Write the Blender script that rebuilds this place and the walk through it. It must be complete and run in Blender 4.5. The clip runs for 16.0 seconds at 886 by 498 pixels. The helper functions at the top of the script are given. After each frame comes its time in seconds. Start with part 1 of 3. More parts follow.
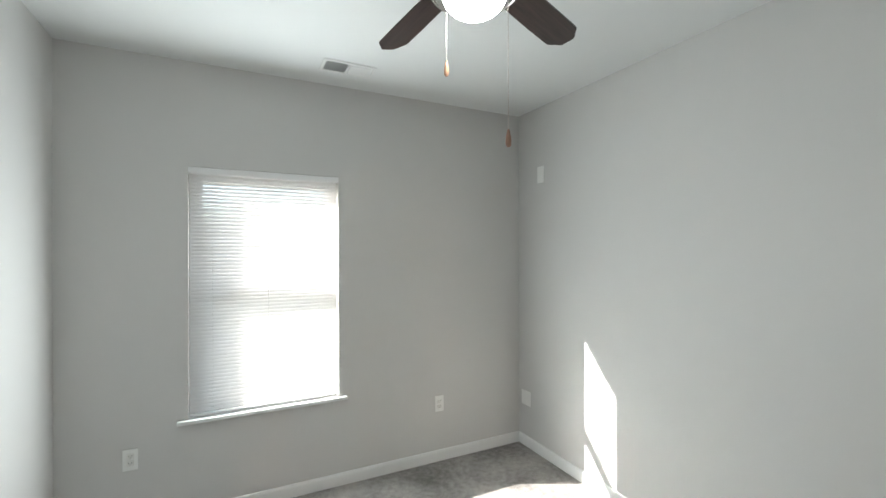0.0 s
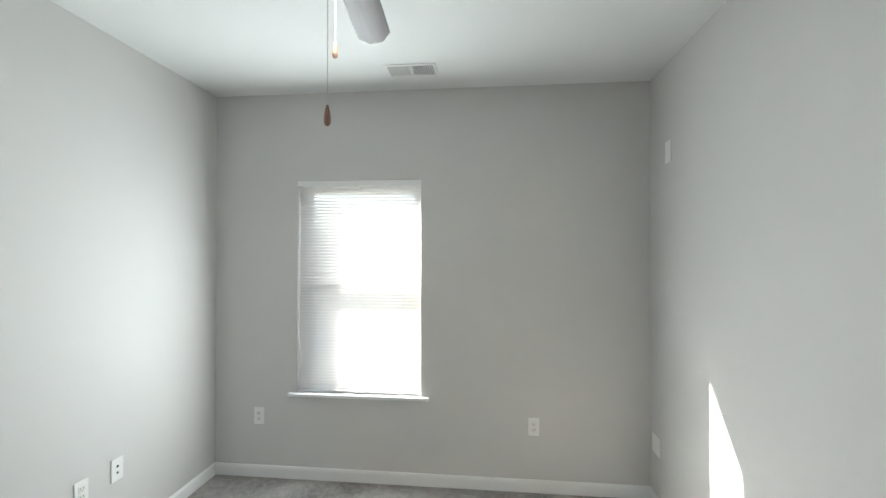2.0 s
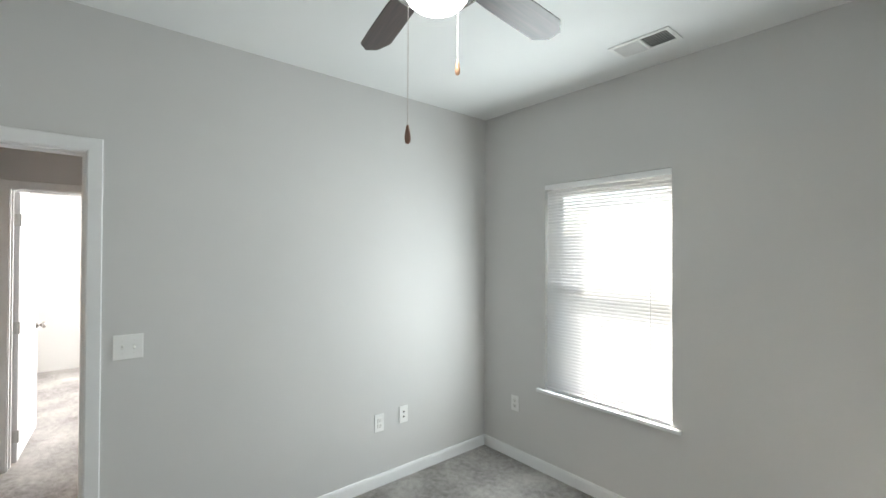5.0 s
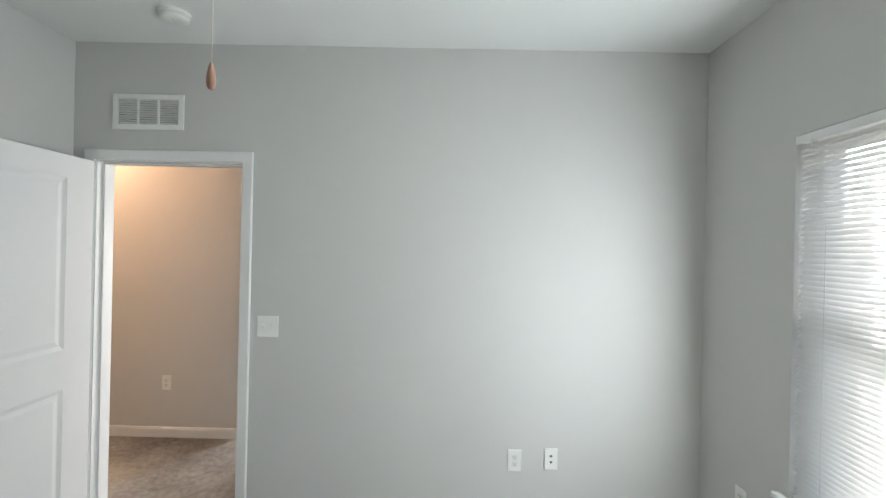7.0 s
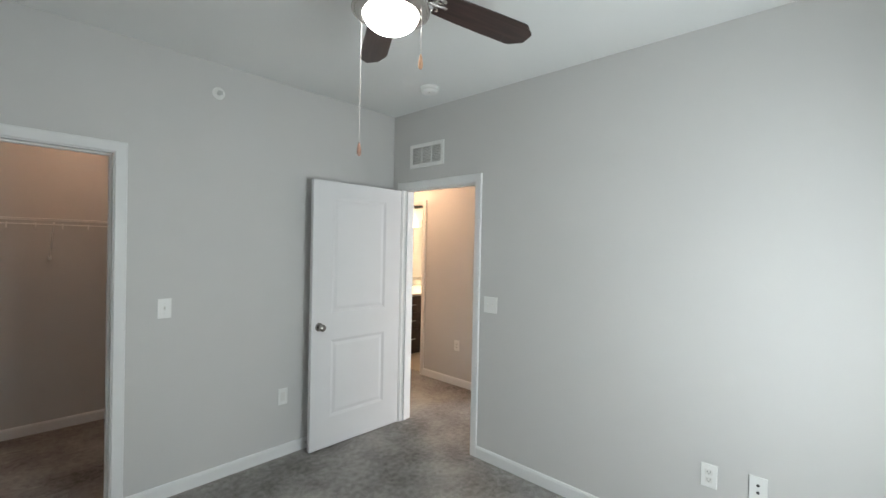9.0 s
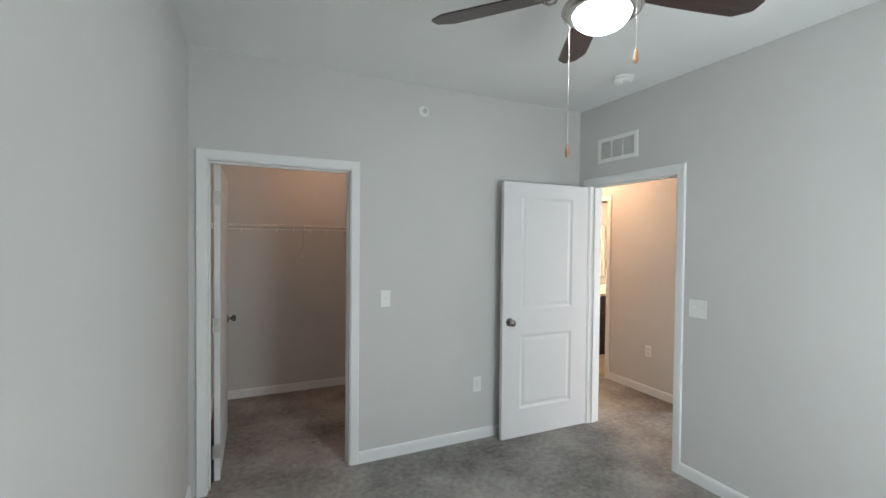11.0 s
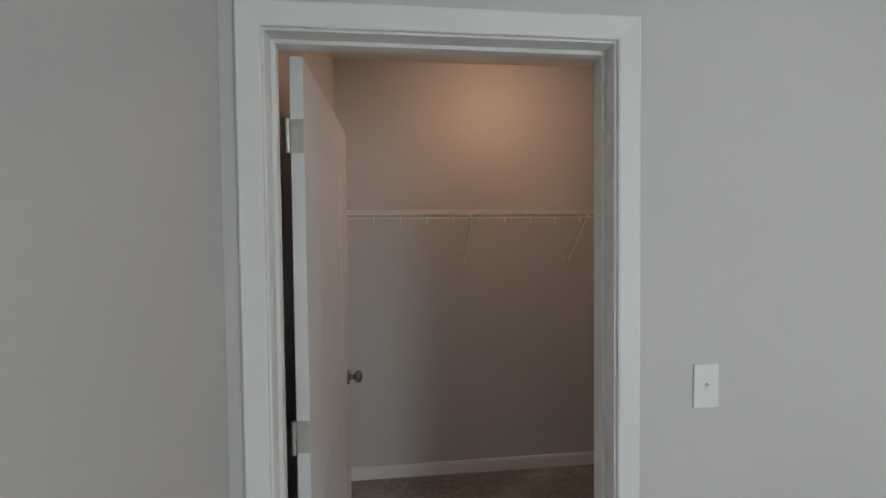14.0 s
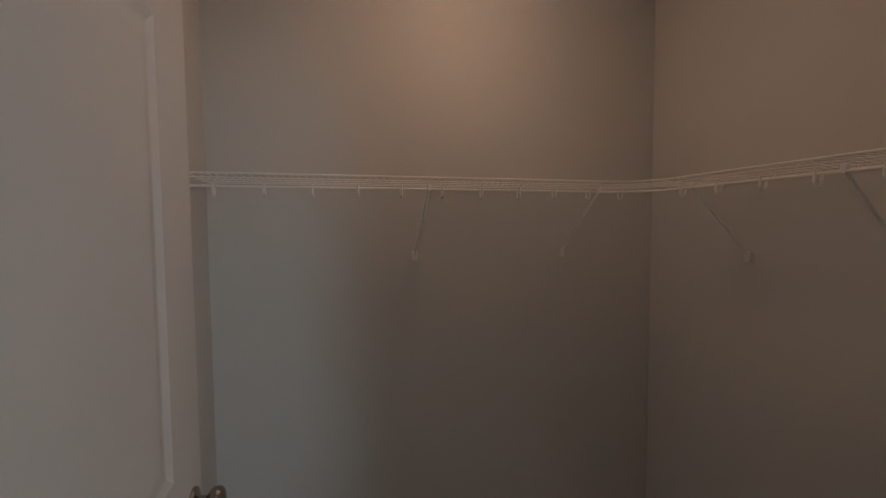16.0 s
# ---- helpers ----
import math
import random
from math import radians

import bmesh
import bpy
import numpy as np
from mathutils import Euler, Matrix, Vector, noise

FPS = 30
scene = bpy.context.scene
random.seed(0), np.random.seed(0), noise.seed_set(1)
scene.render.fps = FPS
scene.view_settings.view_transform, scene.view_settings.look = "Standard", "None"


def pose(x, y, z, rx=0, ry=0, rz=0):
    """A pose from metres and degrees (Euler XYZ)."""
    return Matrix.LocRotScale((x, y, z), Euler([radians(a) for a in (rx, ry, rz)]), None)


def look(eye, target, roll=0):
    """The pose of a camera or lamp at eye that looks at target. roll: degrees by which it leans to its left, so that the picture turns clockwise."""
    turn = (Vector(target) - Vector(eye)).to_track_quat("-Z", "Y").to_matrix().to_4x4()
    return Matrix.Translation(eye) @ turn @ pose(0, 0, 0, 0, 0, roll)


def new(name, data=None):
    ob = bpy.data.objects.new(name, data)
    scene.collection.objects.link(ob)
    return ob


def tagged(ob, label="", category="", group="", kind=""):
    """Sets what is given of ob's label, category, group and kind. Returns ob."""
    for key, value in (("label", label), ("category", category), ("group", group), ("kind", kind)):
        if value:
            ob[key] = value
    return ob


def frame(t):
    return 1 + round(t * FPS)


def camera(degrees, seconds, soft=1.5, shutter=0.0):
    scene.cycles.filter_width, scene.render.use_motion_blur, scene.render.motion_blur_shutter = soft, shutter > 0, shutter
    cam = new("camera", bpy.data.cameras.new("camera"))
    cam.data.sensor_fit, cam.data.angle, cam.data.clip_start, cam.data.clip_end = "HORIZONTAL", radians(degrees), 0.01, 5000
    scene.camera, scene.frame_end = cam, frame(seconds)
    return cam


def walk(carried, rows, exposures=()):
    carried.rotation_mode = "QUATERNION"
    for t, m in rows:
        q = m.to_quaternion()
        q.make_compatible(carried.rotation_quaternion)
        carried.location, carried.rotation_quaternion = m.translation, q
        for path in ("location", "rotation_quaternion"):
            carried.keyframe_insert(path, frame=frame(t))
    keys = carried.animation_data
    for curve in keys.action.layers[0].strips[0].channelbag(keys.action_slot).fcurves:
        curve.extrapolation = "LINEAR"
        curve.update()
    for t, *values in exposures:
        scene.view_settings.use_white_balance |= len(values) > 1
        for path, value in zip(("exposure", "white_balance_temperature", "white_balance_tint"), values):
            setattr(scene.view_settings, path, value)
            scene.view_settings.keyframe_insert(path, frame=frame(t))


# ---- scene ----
cam = camera(92.0, 16.0)
PATH = [
    (0, (0.826, -2.918, 1.6), (1.721, -1.129, 1.602), -0.1),
    (0.5, (1.126, -2.916, 1.584), (1.754, -1.017, 1.597), -0.1),
    (1, (1.402, -2.973, 1.585), (1.703, -0.996, 1.601), 0.0),
    (1.5, (1.679, -2.948, 1.59), (1.712, -0.948, 1.606), 0.1),
    (2, (1.938, -2.901, 1.588), (1.735, -0.911, 1.605), 0.1),
    (2.5, (2.159, -2.936, 1.582), (1.679, -0.994, 1.602), 0.1),
    (3, (2.298, -3.006, 1.571), (1.567, -1.145, 1.6), 0.3),
    (3.5, (2.438, -3.06, 1.612), (1.487, -1.301, 1.622), 0.2),
    (6, (2.531, -2.002, 1.582), (0.667, -1.277, 1.598), 0.9),
    (6.5, (2.459, -1.721, 1.599), (0.489, -1.373, 1.595), 1.1),
    (7, (2.38, -1.428, 1.597), (0.38, -1.445, 1.595), 1.3),
    (7.5, (2.352, -1.121, 1.582), (0.393, -1.525, 1.577), 1.3),
    (8, (2.396, -0.913, 1.587), (0.548, -1.676, 1.567), 1.4),
    (8.5, (2.45, -0.707, 1.567), (0.78, -1.807, 1.554), 1.3),
    (9, (2.509, -0.55, 1.564), (1.05, -1.918, 1.549), 1.2),
    (11.5, (2.692, -0.613, 1.569), (1.979, -2.482, 1.532), 0.3),
    (12, (2.693, -0.918, 1.569), (2.11, -2.831, 1.532), -0.0),
    (12.5, (2.656, -1.263, 1.571), (2.209, -3.212, 1.522), -0.2),
    (13, (2.583, -1.636, 1.559), (2.311, -3.617, 1.516), -0.3),
    (13.5, (2.592, -2.063, 1.573), (2.37, -4.049, 1.516), -0.5),
    (14, (2.588, -2.477, 1.558), (2.376, -4.465, 1.498), -0.6),
    (14.5, (2.576, -2.859, 1.551), (2.343, -4.844, 1.48), -0.7),
    (15, (2.572, -3.14, 1.535), (2.267, -5.115, 1.459), -0.6),
    (15.5, (2.567, -3.323, 1.532), (2.088, -5.262, 1.448), -0.5),
    (16, (2.519, -3.407, 1.532), (2.003, -5.336, 1.42), -0.4),
]
walk(cam, [(t, look(eye, target, roll)) for t, eye, target, roll in PATH],
     exposures=[(0, 2.68, 6500, 10), (3.5, 2.66, 6500, 10), (6.5, 2.54, 6450, 10), (9, 2.46, 6400, 10), (11.5, 2.58, 6300, 11), (12.5, 2.48, 6250, 12), (13.5, 2.40, 6400, 13), (14.5, 2.36, 6450, 11), (15, 2.24, 6400, 10), (16, 2.10, 6200, 9)])

# ---- world, sun and large lights ----
world = bpy.data.worlds.new("sky")
scene.world = world
world.use_nodes = True
wn = world.node_tree.nodes
sky = wn.new("ShaderNodeTexSky")
sky.sky_type = "NISHITA"
sky.sun_disc = False
sky.sun_elevation = radians(30)
sky.sun_rotation = radians(-65)
world.node_tree.links.new(sky.outputs[0], wn["Background"].inputs[0])
wn["Background"].inputs[1].default_value = 0.13

SUN_WAY = Vector((1.0, -0.492, -0.588))
sun_data = bpy.data.lights.new("sun", "SUN")
sun_data.energy, sun_data.angle, sun_data.color = 4.5, radians(0.5), (1.0, 0.97, 0.91)
sun = new("sun", sun_data)
sun.matrix_world = look((-8, 6, 7), Vector((-8, 6, 7)) + SUN_WAY)


def sky_lamp(name, place, target, w, h, watts, color, spread=math.pi):
    data = bpy.data.lights.new(name, "AREA")
    data.shape, data.size, data.size_y, data.energy, data.color = "RECTANGLE", w, h, watts, color
    data.spread = spread
    ob = new(name, data)
    ob.matrix_world = look(place, target)
    return ob


sky_lamp("window_skylight", (1.05, -0.052, 1.35), (1.05, -1.052, 1.295), 0.86, 1.46, 5.4, (0.87, 0.965, 0.98))
sky_lamp("living_skylight", (-5.18, -0.46, 1.4), (-1.5, -2.7, 0.7), 0.72, 1.4, 50, (1.0, 0.98, 0.97))

# ---- materials ----


def material(name, color, rough=0.6, metal=0.0, mottle=0.0, mottle_scale=3.0, grain=0.0, grain_scale=300.0,
             bump=0.0, bump_scale=400.0, emit=0.0, emit_color=None, spec=0.5):
    m = bpy.data.materials.new(name)
    m.use_nodes = True
    nodes, links = m.node_tree.nodes, m.node_tree.links
    b = nodes["Principled BSDF"]
    b.inputs["Base Color"].default_value = (*color, 1)
    b.inputs["Roughness"].default_value = rough
    b.inputs["Metallic"].default_value = metal
    b.inputs["Specular IOR Level"].default_value = spec
    if emit:
        b.inputs["Emission Color"].default_value = (*(emit_color or color), 1)
        b.inputs["Emission Strength"].default_value = emit
    tc = nodes.new("ShaderNodeTexCoord")
    last = None
    for amount, scale, detail in ((mottle, mottle_scale, 3), (grain, grain_scale, 2)):
        if amount:
            n = nodes.new("ShaderNodeTexNoise")
            n.inputs["Scale"].default_value, n.inputs["Detail"].default_value = scale, detail
            links.new(tc.outputs["Object"], n.inputs["Vector"])
            r = nodes.new("ShaderNodeMapRange")
            r.inputs["From Min"].default_value, r.inputs["From Max"].default_value = 0.3, 0.7
            r.inputs["To Min"].default_value, r.inputs["To Max"].default_value = 1 - amount, 1 + amount
            links.new(n.outputs["Fac"], r.inputs["Value"])
            mix = nodes.new("ShaderNodeVectorMath")
            mix.operation = "SCALE"
            if last is None:
                mix.inputs[0].default_value = color
            else:
                links.new(last, mix.inputs[0])
            links.new(r.outputs[0], mix.inputs["Scale"])
            last = mix.outputs[0]
    if last is not None:
        links.new(last, b.inputs["Base Color"])
    if bump:
        n = nodes.new("ShaderNodeTexNoise")
        n.inputs["Scale"].default_value, n.inputs["Detail"].default_value = bump_scale, 3
        links.new(tc.outputs["Object"], n.inputs["Vector"])
        bp = nodes.new("ShaderNodeBump")
        bp.inputs["Strength"].default_value, bp.inputs["Distance"].default_value = bump, 0.002
        links.new(n.outputs["Fac"], bp.inputs["Height"])
        links.new(bp.outputs[0], b.inputs["Normal"])
    return m


def wood_material(name, dark, light, rough):
    m = bpy.data.materials.new(name)
    m.use_nodes = True
    nodes, links = m.node_tree.nodes, m.node_tree.links
    b = nodes["Principled BSDF"]
    b.inputs["Roughness"].default_value = rough
    tc = nodes.new("ShaderNodeTexCoord")
    mp = nodes.new("ShaderNodeMapping")
    mp.inputs["Scale"].default_value = (4, 70, 30)
    n = nodes.new("ShaderNodeTexNoise")
    n.inputs["Scale"].default_value, n.inputs["Detail"].default_value = 1.0, 5
    ramp = nodes.new("ShaderNodeValToRGB")
    ramp.color_ramp.elements[0].position, ramp.color_ramp.elements[1].position = 0.3, 0.75
    ramp.color_ramp.elements[0].color, ramp.color_ramp.elements[1].color = (*dark, 1), (*light, 1)
    links.new(tc.outputs["Object"], mp.inputs["Vector"])
    links.new(mp.outputs[0], n.inputs["Vector"])
    links.new(n.outputs["Fac"], ramp.inputs["Fac"])
    links.new(ramp.outputs[0], b.inputs["Base Color"])
    return m


def carpet_material():
    m = bpy.data.materials.new("carpet_pile")
    m.use_nodes = True
    nodes, links = m.node_tree.nodes, m.node_tree.links
    b = nodes["Principled BSDF"]
    b.inputs["Roughness"].default_value = 1.0
    b.inputs["Specular IOR Level"].default_value = 0.1
    tc = nodes.new("ShaderNodeTexCoord")
    big, mid, tuft = (nodes.new("ShaderNodeTexNoise") for _ in range(3))
    for n, s, d in ((big, 2.3, 4), (mid, 26, 4), (tuft, 210, 3)):
        n.inputs["Scale"].default_value, n.inputs["Detail"].default_value = s, d
        links.new(tc.outputs["Object"], n.inputs["Vector"])
    add = nodes.new("ShaderNodeMath")
    add.operation = "MULTIPLY_ADD"
    add.inputs[1].default_value = 0.55
    links.new(mid.outputs["Fac"], add.inputs[0])
    links.new(big.outputs["Fac"], add.inputs[2])
    add2 = nodes.new("ShaderNodeMath")
    add2.operation = "MULTIPLY_ADD"
    add2.inputs[1].default_value = 1.25
    links.new(tuft.outputs["Fac"], add2.inputs[0])
    links.new(add.outputs[0], add2.inputs[2])
    ramp = nodes.new("ShaderNodeValToRGB")
    ramp.color_ramp.elements[0].position, ramp.color_ramp.elements[1].position = 0.36, 0.62
    ramp.color_ramp.elements[0].color = (0.125, 0.117, 0.110, 1)
    ramp.color_ramp.elements[1].color = (0.600, 0.570, 0.545, 1)
    half = nodes.new("ShaderNodeMath")
    half.operation = "MULTIPLY"
    half.inputs[1].default_value = 0.345
    links.new(add2.outputs[0], half.inputs[0])
    links.new(half.outputs[0], ramp.inputs["Fac"])
    links.new(ramp.outputs[0], b.inputs["Base Color"])
    bp = nodes.new("ShaderNodeBump")
    bp.inputs["Strength"].default_value, bp.inputs["Distance"].default_value = 0.9, 0.008
    links.new(add2.outputs[0], bp.inputs["Height"])
    links.new(bp.outputs[0], b.inputs["Normal"])
    return m


def slat_material():
    m = bpy.data.materials.new("blind_vinyl")
    m.use_nodes = True
    nodes, links = m.node_tree.nodes, m.node_tree.links
    b = nodes["Principled BSDF"]
    b.inputs["Base Color"].default_value = (0.82, 0.82, 0.81, 1)
    b.inputs["Roughness"].default_value = 0.5
    b.inputs["Specular IOR Level"].default_value = 0.35
    t = nodes.new("ShaderNodeBsdfTranslucent")
    t.inputs["Color"].default_value = (0.90, 0.89, 0.89, 1)
    mix = nodes.new("ShaderNodeMixShader")
    mix.inputs[0].default_value = 0.48
    links.new(b.outputs[0], mix.inputs[1])
    links.new(t.outputs[0], mix.inputs[2])
    links.new(mix.outputs[0], nodes["Material Output"].inputs["Surface"])
    return m


def glass_material():
    m = bpy.data.materials.new("window_glass")
    m.use_nodes = True
    b = m.node_tree.nodes["Principled BSDF"]
    b.inputs["Base Color"].default_value = (0.97, 0.99, 0.98, 1)
    b.inputs["Roughness"].default_value = 0.02
    b.inputs["Transmission Weight"].default_value = 1.0
    b.inputs["IOR"].default_value = 1.45
    return m


PAINT = material("greige_wall_paint", (0.620, 0.612, 0.598), 0.65, spec=0.25, mottle=0.012, mottle_scale=1.5, bump=0.12, bump_scale=260)
CEIL = material("flat_white_ceiling_paint", (0.82, 0.83, 0.82), 0.8, mottle=0.01, mottle_scale=2, bump=0.15, bump_scale=180)
TRIM = material("white_trim_paint", (0.80, 0.805, 0.80), 0.5, spec=0.3, mottle=0.012, mottle_scale=6)
DOORPAINT = material("white_door_paint", (0.735, 0.735, 0.74), 0.6, spec=0.22, mottle=0.012, mottle_scale=4, bump=0.05, bump_scale=220)
PLATE = material("white_plastic", (0.84, 0.84, 0.82), 0.3, mottle=0.01, mottle_scale=20)
IVORY = material("off_white_plastic", (0.78, 0.77, 0.74), 0.35, mottle=0.01, mottle_scale=20)
# grey that stands for the shade between the grille's louvres
LOUVRE_GAP = material("grey_louvre_gap_shade", (0.34, 0.32, 0.30), 0.6, mottle=0.25, mottle_scale=14)
# near-black of the jacks; also painted shade in outlet slots and ceiling vent
SLOT = material("slot_shade_and_jack", (0.07, 0.07, 0.07), 0.7, mottle=0.1, mottle_scale=40)
NICKEL = material("brushed_nickel", (0.52, 0.49, 0.46), 0.22, 1.0, mottle=0.06, mottle_scale=30, bump=0.05, bump_scale=600)
# nickel with the knob's dark reflections put into its base colour
KNOB = material("satin_nickel_dark_reflection", (0.34, 0.32, 0.30), 0.22, 1.0, mottle=0.06, mottle_scale=60)
STEEL = material("satin_steel", (0.62, 0.62, 0.60), 0.38, 1.0, mottle=0.05, mottle_scale=40)
BRONZE = material("dark_nickel", (0.16, 0.14, 0.13), 0.35, 1.0, mottle=0.1, mottle_scale=40)
BLADE = wood_material("dark_walnut_blade", (0.022, 0.011, 0.009), (0.060, 0.032, 0.027), 0.33)
FOBWOOD = wood_material("light_wood_fob", (0.42, 0.22, 0.13), (0.60, 0.36, 0.22), 0.45)
FOBDARK = wood_material("brown_wood_fob", (0.28, 0.145, 0.10), (0.40, 0.23, 0.165), 0.45)
DOME = material("lit_frosted_glass", (0.9, 0.9, 0.88), 0.3, emit=7.0, emit_color=(0.94, 1.0, 0.98), mottle=0.01)
WARMDOME = material("lit_warm_glass", (0.9, 0.85, 0.75), 0.3, emit=22.0, emit_color=(1.0, 0.60, 0.35), mottle=0.01)
CLOSETDOME = material("lit_closet_glass", (0.9, 0.85, 0.75), 0.3, emit=5.2, emit_color=(1.0, 0.60, 0.38), mottle=0.01)
VANITYDOME = material("lit_vanity_glass", (0.95, 0.92, 0.85), 0.3, emit=22.0, emit_color=(1.0, 0.74, 0.46), mottle=0.01)
CHAIN = material("chain_metal", (0.62, 0.57, 0.53), 0.5, 0.3, mottle=0.1, mottle_scale=300)
WIRE = material("white_coated_wire", (0.88, 0.87, 0.85), 0.4, mottle=0.02, mottle_scale=50)
VINYL = material("white_vinyl", (0.82, 0.82, 0.82), 0.35, mottle=0.01, mottle_scale=8)
CABINET = wood_material("espresso_cabinet", (0.035, 0.027, 0.028), (0.075, 0.055, 0.052), 0.4)
COUNTER = material("white_stone", (0.72, 0.70, 0.66), 0.25, mottle=0.06, mottle_scale=12)
TILE = material("beige_floor_tile", (0.50, 0.44, 0.36), 0.4, mottle=0.08, mottle_scale=5)
# neutral tone for the unseen ground, keeps its bounce on the blind untinted
GROUND_TONE = material("dull_ground", (0.13, 0.13, 0.10), 0.9, mottle=0.3, mottle_scale=0.6, grain=0.3, grain_scale=30)
MIRROR = material("mirror_silver", (0.92, 0.92, 0.92), 0.02, 1.0)
CARPET = carpet_material()
SLAT = slat_material()
GLASS = glass_material()

# ---- building helpers ----


def box(bm, a, b, bevel=0.0):
    made = bmesh.ops.create_cube(bm, size=1)["verts"]
    for v in made:
        v.co = Vector([a[i] + (b[i] - a[i]) * (v.co[i] + 0.5) for i in range(3)])
    if bevel:
        es = list({e for v in made for e in v.link_edges})
        bmesh.ops.bevel(bm, geom=es, offset=bevel, segments=2, affect="EDGES", profile=0.5)
    return bm


def boxes(*pairs, bevel=0.0):
    bm = bmesh.new()
    for a, b in pairs:
        box(bm, a, b, bevel)
    return bm


def lathe(profile, seg=28, turn=None, at=(0, 0, 0), bm=None):
    """A turned shape from (radius, height) rows about z, then turned and moved."""
    bm = bm or bmesh.new()
    m = Matrix.Translation(at) @ (turn or Matrix.Identity(4))
    rings = []
    for r, z in profile:
        rings.append([bm.verts.new(m @ Vector((max(r, 1e-5) * math.cos(2 * math.pi * i / seg), max(r, 1e-5) * math.sin(2 * math.pi * i / seg), z))) for i in range(seg)])
    for lo, hi in zip(rings, rings[1:]):
        for i in range(seg):
            bm.faces.new((lo[i], lo[(i + 1) % seg], hi[(i + 1) % seg], hi[i]))
    bm.faces.new(list(reversed(rings[0])))
    bm.faces.new(rings[-1])
    return bm


def tube(points, r, seg=6, bm=None):
    """A round wire along a line of points."""
    bm = bm or bmesh.new()
    pts = [Vector(p) for p in points]
    rings = []
    for i, p in enumerate(pts):
        way = (pts[min(i + 1, len(pts) - 1)] - pts[max(i - 1, 0)]).normalized()
        side = way.cross(Vector((0, 0, 1)) if abs(way.z) < 0.9 else Vector((1, 0, 0))).normalized()
        up = side.cross(way)
        rings.append([bm.verts.new(p + r * (math.cos(2 * math.pi * k / seg) * side + math.sin(2 * math.pi * k / seg) * up)) for k in range(seg)])
    for a, b in zip(rings, rings[1:]):
        for k in range(seg):
            bm.faces.new((a[k], a[(k + 1) % seg], b[(k + 1) % seg], b[k]))
    bm.faces.new(list(reversed(rings[0])))
    bm.faces.new(rings[-1])
    return bm


def mesh_of(name, bm, mat, smooth=False):
    bmesh.ops.recalc_face_normals(bm, faces=bm.faces[:])
    me = bpy.data.meshes.new(name)
    bm.to_mesh(me)
    bm.free()
    me.materials.append(mat)
    if smooth:
        me.shade_smooth()
        me.set_sharp_from_angle(angle=radians(40))
    return me


def part(name, bm, mat, parent=None, label="", smooth=False):
    ob = new(name, mesh_of(name, bm, mat, smooth))
    ob.parent = parent
    return tagged(ob, label) if label else ob


def thing(name, place, label, category, turn=0.0, group=""):
    ob = new(name)
    ob.empty_display_size = 0.05
    ob.matrix_world = pose(*place, 0, 0, turn)
    return tagged(ob, label, category, group)


def structure(name, bm, mat, label=""):
    return tagged(part(name, bm, mat), label, kind="structure")


def wall_mesh(axis, lo, hi, p0, p1, z0, z1, holes=()):
    """A wall along x or y between two planes, with holes (from, to, bottom, top)."""
    us = sorted({lo, hi, *[h[0] for h in holes], *[h[1] for h in holes]})
    zs = sorted({z0, z1, *[h[2] for h in holes], *[h[3] for h in holes]})
    bm = bmesh.new()
    for ua, ub in zip(us, us[1:]):
        column = []
        for za, zb in zip(zs, zs[1:]):
            um, zm = (ua + ub) / 2, (za + zb) / 2
            if any(h[0] < um < h[1] and h[2] < zm < h[3] for h in holes):
                continue
            if column and abs(column[-1][1] - za) < 1e-6:
                column[-1][1] = zb
            else:
                column.append([za, zb])
        for za, zb in column:
            if axis == "x":
                box(bm, (ua, p0, za), (ub, p1, zb))
            else:
                box(bm, (p0, ua, za), (p1, ub, zb))
    return bm


# ---- the large structure ----
W, S, H = 2.996, -3.53, 2.71
WT = 0.125                      # inner wall thickness
CL_N, CL_S, CL_W, CL_E, CL_H = S - 0.115, -5.225, 0.945, 2.965, 2.665
WIN = (0.61, 1.492, 0.605, 2.092)
DOOR = (-3.395, -2.58)          # bedroom door opening along y
CLO = (2.03, 2.891)             # closet opening along x
HEAD = 2.045
HALL_X, HALL_Y, HALL_S = -1.115, -3.12, -5.9

structure("floor", boxes(((-5.3, -6.1, -0.12), (W + 0.16, 0.10, 0.0))), CARPET, "grey-brown cut pile carpet with mottled tufts")
structure("ceiling", boxes(((-5.3, -6.1, H), (W + 0.16, 0.17, H + 0.15))), CEIL, "flat white painted ceiling")
structure("ceiling_closet", boxes(((CL_W, CL_S, CL_H), (CL_E, CL_N, H - 0.004))), CEIL, "white painted closet ceiling")
structure("wall_north", wall_mesh("x", -5.3, W + 0.16, 0.0, 0.16, -0.1, H, [WIN]), PAINT, "greige painted wall with a window")
structure("wall_west", wall_mesh("y", -6.1, -0.001, -WT, 0.0, 0, H, [(DOOR[0] - 0.02, DOOR[1] + 0.02, -0.001, HEAD + 0.02)]), PAINT, "greige painted wall with a doorway")
structure("wall_east", wall_mesh("y", -6.1, -0.001, W, W + 0.16, -0.1, H), PAINT, "greige painted plain wall")
structure("wall_south", wall_mesh("x", 0.001, W - 0.001, CL_N, S, 0, H, [(CLO[0] - 0.02, CLO[1] + 0.02, -0.001, HEAD + 0.02)]), PAINT, "greige painted wall with a closet doorway")
structure("wall_closet_back", wall_mesh("x", 0.001, W - 0.001, CL_S - 0.12, CL_S, 0, H - 0.002), PAINT, "greige painted closet wall")
structure("wall_closet_west", wall_mesh("y", CL_S + 0.001, CL_N - 0.001, CL_W - 0.12, CL_W, 0, H - 0.002), PAINT, "greige painted closet wall")
